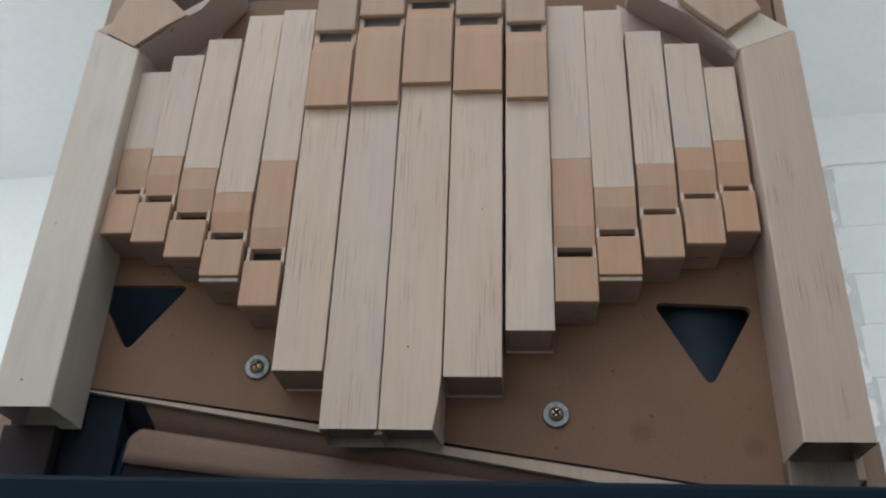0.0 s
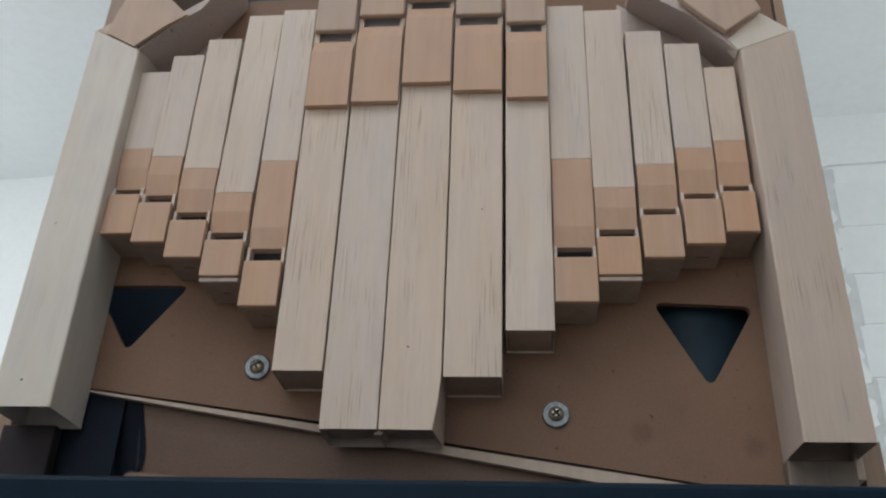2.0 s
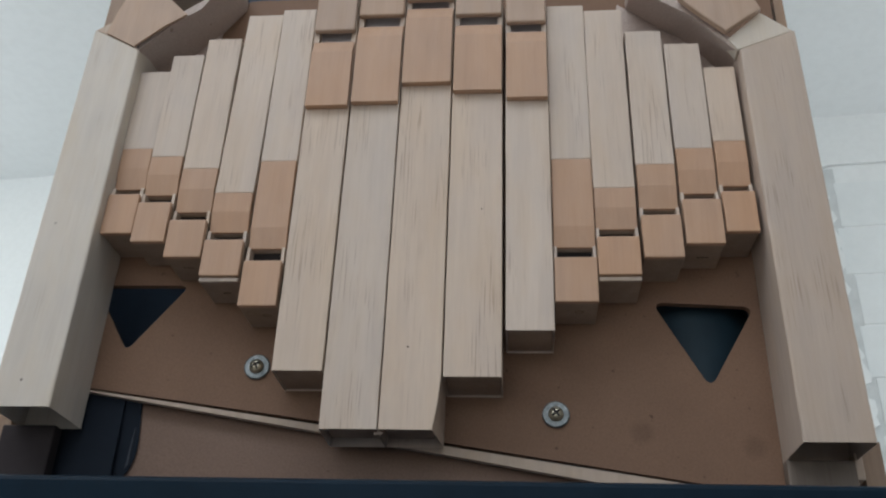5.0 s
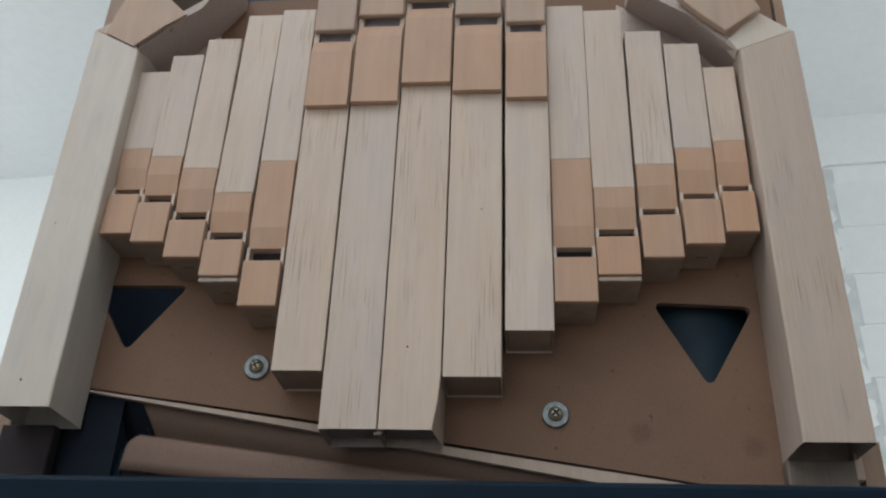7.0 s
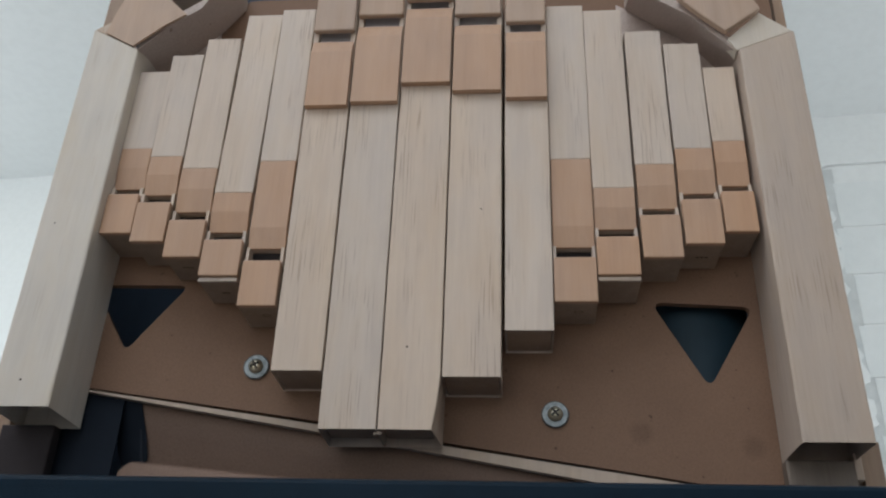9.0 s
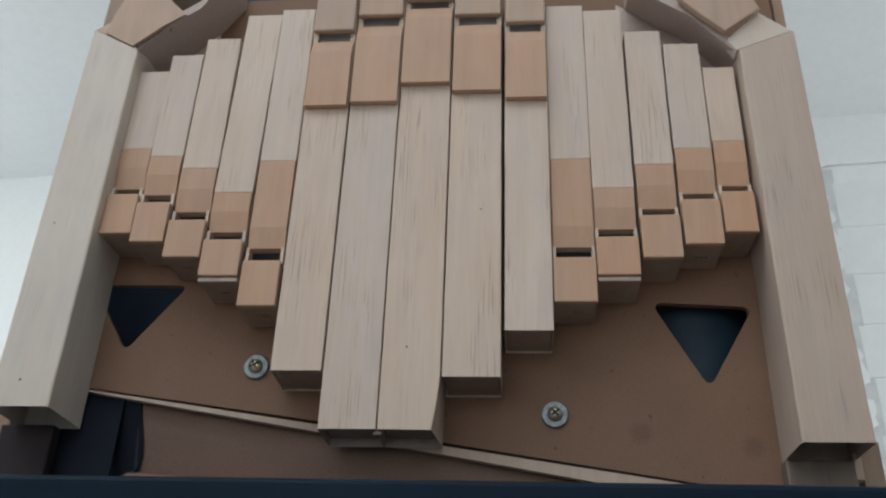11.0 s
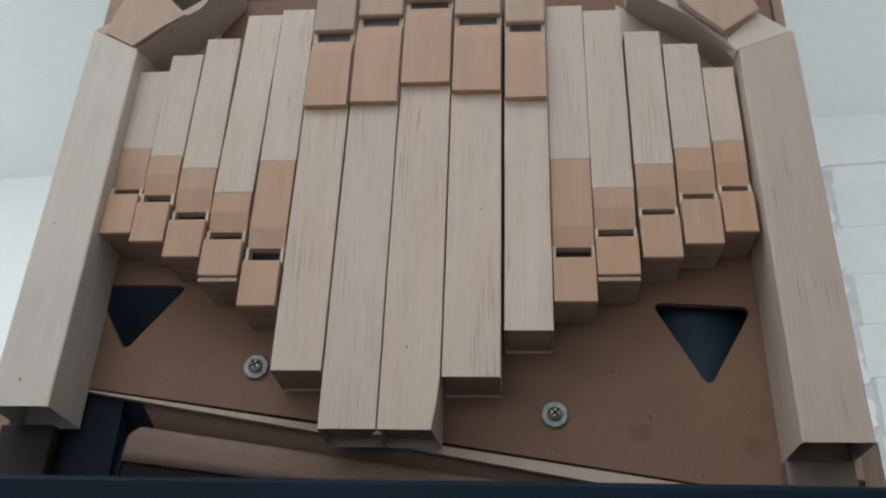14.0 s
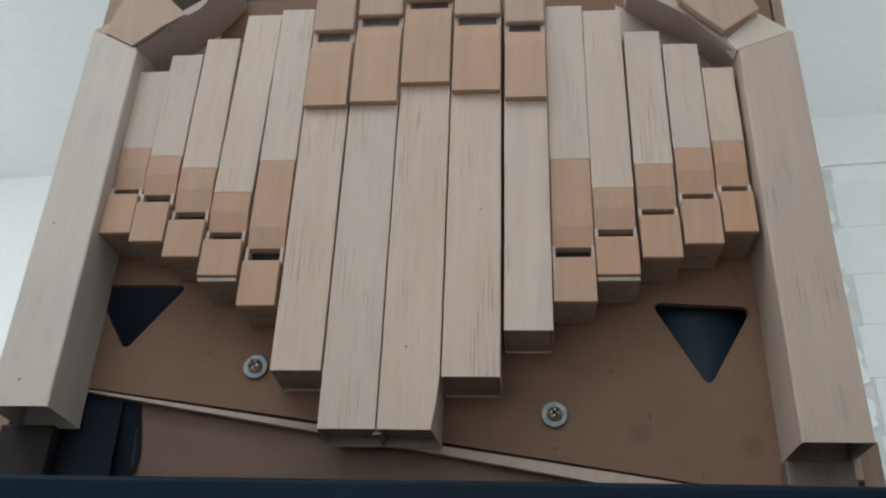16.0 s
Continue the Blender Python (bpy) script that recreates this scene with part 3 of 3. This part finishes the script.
def cloth_strip(left, right, sign, end=0.0, drop=0.0):
    """A band of cloth that narrows towards the hinge; its free edge rolls inwards."""
    bm = bmesh.new()
    cols = []
    steps = [0, 0.003, 0.006, 0.010, 0.016] + [i / 16 for i in range(1, 17)]
    for i, f in enumerate(steps):
        x = -(LEN + end) * (1 - f)
        h = (left + (right - left) * f) * (1 - drop * max(0, 1 - f / 0.016) ** 2)
        col = []
        for k, (f, d) in enumerate(((0, 0), (0.3, 0.0), (0.6, 0.0002), (0.85, 0.0008), (0.95, 0.0016), (1.0, 0.003))):
            wob = 0.0003 * math.sin(i * 1.3 + k)
            col.append(((x, d + wob * f, sign * h * f), (x, d + 0.0008 + wob * f, sign * h * f)))
        cols.append([[bm.verts.new(p) for p in pair] for pair in col])
    m = len(cols[0])
    for a, b in zip(cols, cols[1:]):
        for k in range(m - 1):
            bm.faces.new((a[k][0], b[k][0], b[k + 1][0], a[k + 1][0]))
            bm.faces.new((a[k][1], a[k + 1][1], b[k + 1][1], b[k][1]))
        bm.faces.new((a[0][0], a[0][1], b[0][1], b[0][0]))
        bm.faces.new((a[-1][0], b[-1][0], b[-1][1], a[-1][1]))
    for c in (cols[0], cols[-1]):
        for k in range(m - 1):
            bm.faces.new((c[k][0], c[k + 1][0], c[k + 1][1], c[k][1]))
    for f in bm.faces:
        f.smooth = True
    return bm


upper_fold = part("upper_fold", cloth_strip(0.046, 0.018, -1), CLOTH, bellows, "brown cloth fold", True)
lower_fold = part("lower_fold", cloth_strip(0.0165, 0.009, 1, 0.0018, 0.28), CLOTH, bellows, "brown cloth fold", True)
lower_board = part("lower_board", soften(box(-LEN - 0.001, 0.004, 0.0012, 0.075, -0.012, -0.0002), 0.0008), DARK_BROWN, bellows, "dark moving board", True)
part("end_fold", box(-LEN - 0.001, -LEN + 0.0002, 0.006, 0.075, 0.0, 0.012), NAVY, lower_board, "dark cloth end", True)

part("end_strip", soften(box(-LEN - 0.0055, -LEN - 0.0022, 0.003, 0.070, -0.012, 0.010), 0.001, 3), RAIL, lower_board, "dark blue edge of the cloth end", True)
# Added sheet that paints the dim case interior beside the bellows.
part("end_cloth", box(LEFT + 0.0125, -0.1832, 0.3901, 0.3908, Z + 0.072, Z + 0.150), GUSSET, bellows, "added dark navy sheet for the dim case interior")
tongue = rounded([(0.0020, 0.001), (0.0027, -0.010), (0.0031, -0.019), (0.0026, -0.026), (0.0004, -0.032), (-0.004, -0.038), (-0.010, -0.037), (-0.012, -0.02), (-0.010, 0.001)], 0.002)
end_flap = part("end_flap", soften(prism(tongue, "y", -0.0003, 0.0003), 0.0002, 1), GUSSET, bellows, "dark navy cloth gusset at the end", True)
# A slim lighter strip paints the glint along the fold's ridge.
part("seam", soften(prism([(0.0006, -0.013), (0.0012, -0.013), (0.0002, -0.030), (-0.0016, -0.032)], "y", -0.0009, -0.0003), 0.0003, 2), GLINT, end_flap, "painted glint along the ridge of the cloth", True)

SHUT = (-0.05, 0.735, 1.50, 2.25, 3.035, 3.805, 4.58, 5.355, 6.13, 6.91, 7.68, 8.45, 9.215, 9.99, 10.77, 11.55, 12.37, 13.17, 13.97, 14.75, 15.515, 16.28)


def shut(t):
    """How far the bellows is shut at t, from 0 to 1."""
    for a, b in zip(SHUT, SHUT[1:]):
        if a <= t <= b:
            p = (t - a) / (b - a)
            p += 0.03 * math.sin(math.pi * p) ** 2       # it shuts a little more slowly than it opens
            return (1 + math.cos(2 * math.pi * p)) / 2
    return 0.0


def motions():
    ticks = [i / 30 for i in range(0, 481)]
    for piece, at in ((lower_board, lambda c: pose(0, 0, -0.012, 0, 0.8 + 5.65 * c, 0)),
                      (lower_fold, lambda c: pose(0, 0, -0.012, 1 + 6 * c, 0.8 + 5.65 * c, 0)),
                      (upper_fold, lambda c: pose(0, 0.0015, 0, 0, SLOPE, 0) @ pose(0, 0, 0, 2 + 46 * c, 0, 0)),
                      (end_flap, lambda c: pose(0, 0.0015, 0, 0, SLOPE, 0) @ pose(-LEN - 0.0024, 0, 0, 2 + 46 * c, 0, 0) @ pose(0, -0.0009, 0, 0, -SLOPE + 0.5 - 13 * c ** 0.7, 0))):
        walk(piece, [(t, at(shut(t))) for t in ticks])


# ------------------------------------------------------------------ painted bricks on the far wall
def brick_mesh(w, h, d):
    bm = soften(box(0, w, -d, 0.002, 0, h), 0.0025, 3)
    me = bpy.data.meshes.new("brick")
    bm.to_mesh(me)
    bm.free()
    me.materials.append(BRICK)
    return me


LONG, SHORT = brick_mesh(0.293, 0.130, 0.0028), brick_mesh(0.143, 0.130, 0.0028)
rng = random.Random(4)
coat = [(-2.4, 0.0)]        # the plaster's outline, torn along its edge
for c in range(70):
    z = c * 0.0335
    bite = rng.choice((0.0, 0.010, 0.016, 0.022))
    coat += [(0.574 + bite + rng.uniform(-0.009, 0.009), z + rng.uniform(0.002, 0.010)), (0.574 + bite + rng.uniform(-0.009, 0.009), z + rng.uniform(0.018, 0.030))]
coat += [(0.60, 2.348), (2.1, 2.348), (2.1, 2.5), (-2.4, 2.5)]
BASE[wall_far] = Vector((0, 0, 0))
# This grey strip stands in for the shadow of the plaster's edge.
part("mortar_strip", prism([(0.50, 0.0), (0.614, 0.0), (0.614, 2.338), (0.50, 2.338)], "y", 2.1050, 2.1069), PLASTER_SHADOW, wall_far, "rough grey strip painted as shadow along the torn plaster")
part("plaster_coat", prism(coat, "y", 2.098, 2.1048), WALL, wall_far, "white plaster with a ragged broken edge")
for c in range(17):
    u = 0.600 + (0.0 if c % 2 else 0.012) + rng.uniform(-0.006, 0.006)
    for k in range(4):
        b = new("brick", SHORT if (k == 0 and c % 2) else LONG)
        b.parent = wall_far
        b.location = (u, 2.107, 0.020 + c * 0.1340)
        u += (0.14 if (k == 0 and c % 2) else 0.29) + 0.0075

motions()
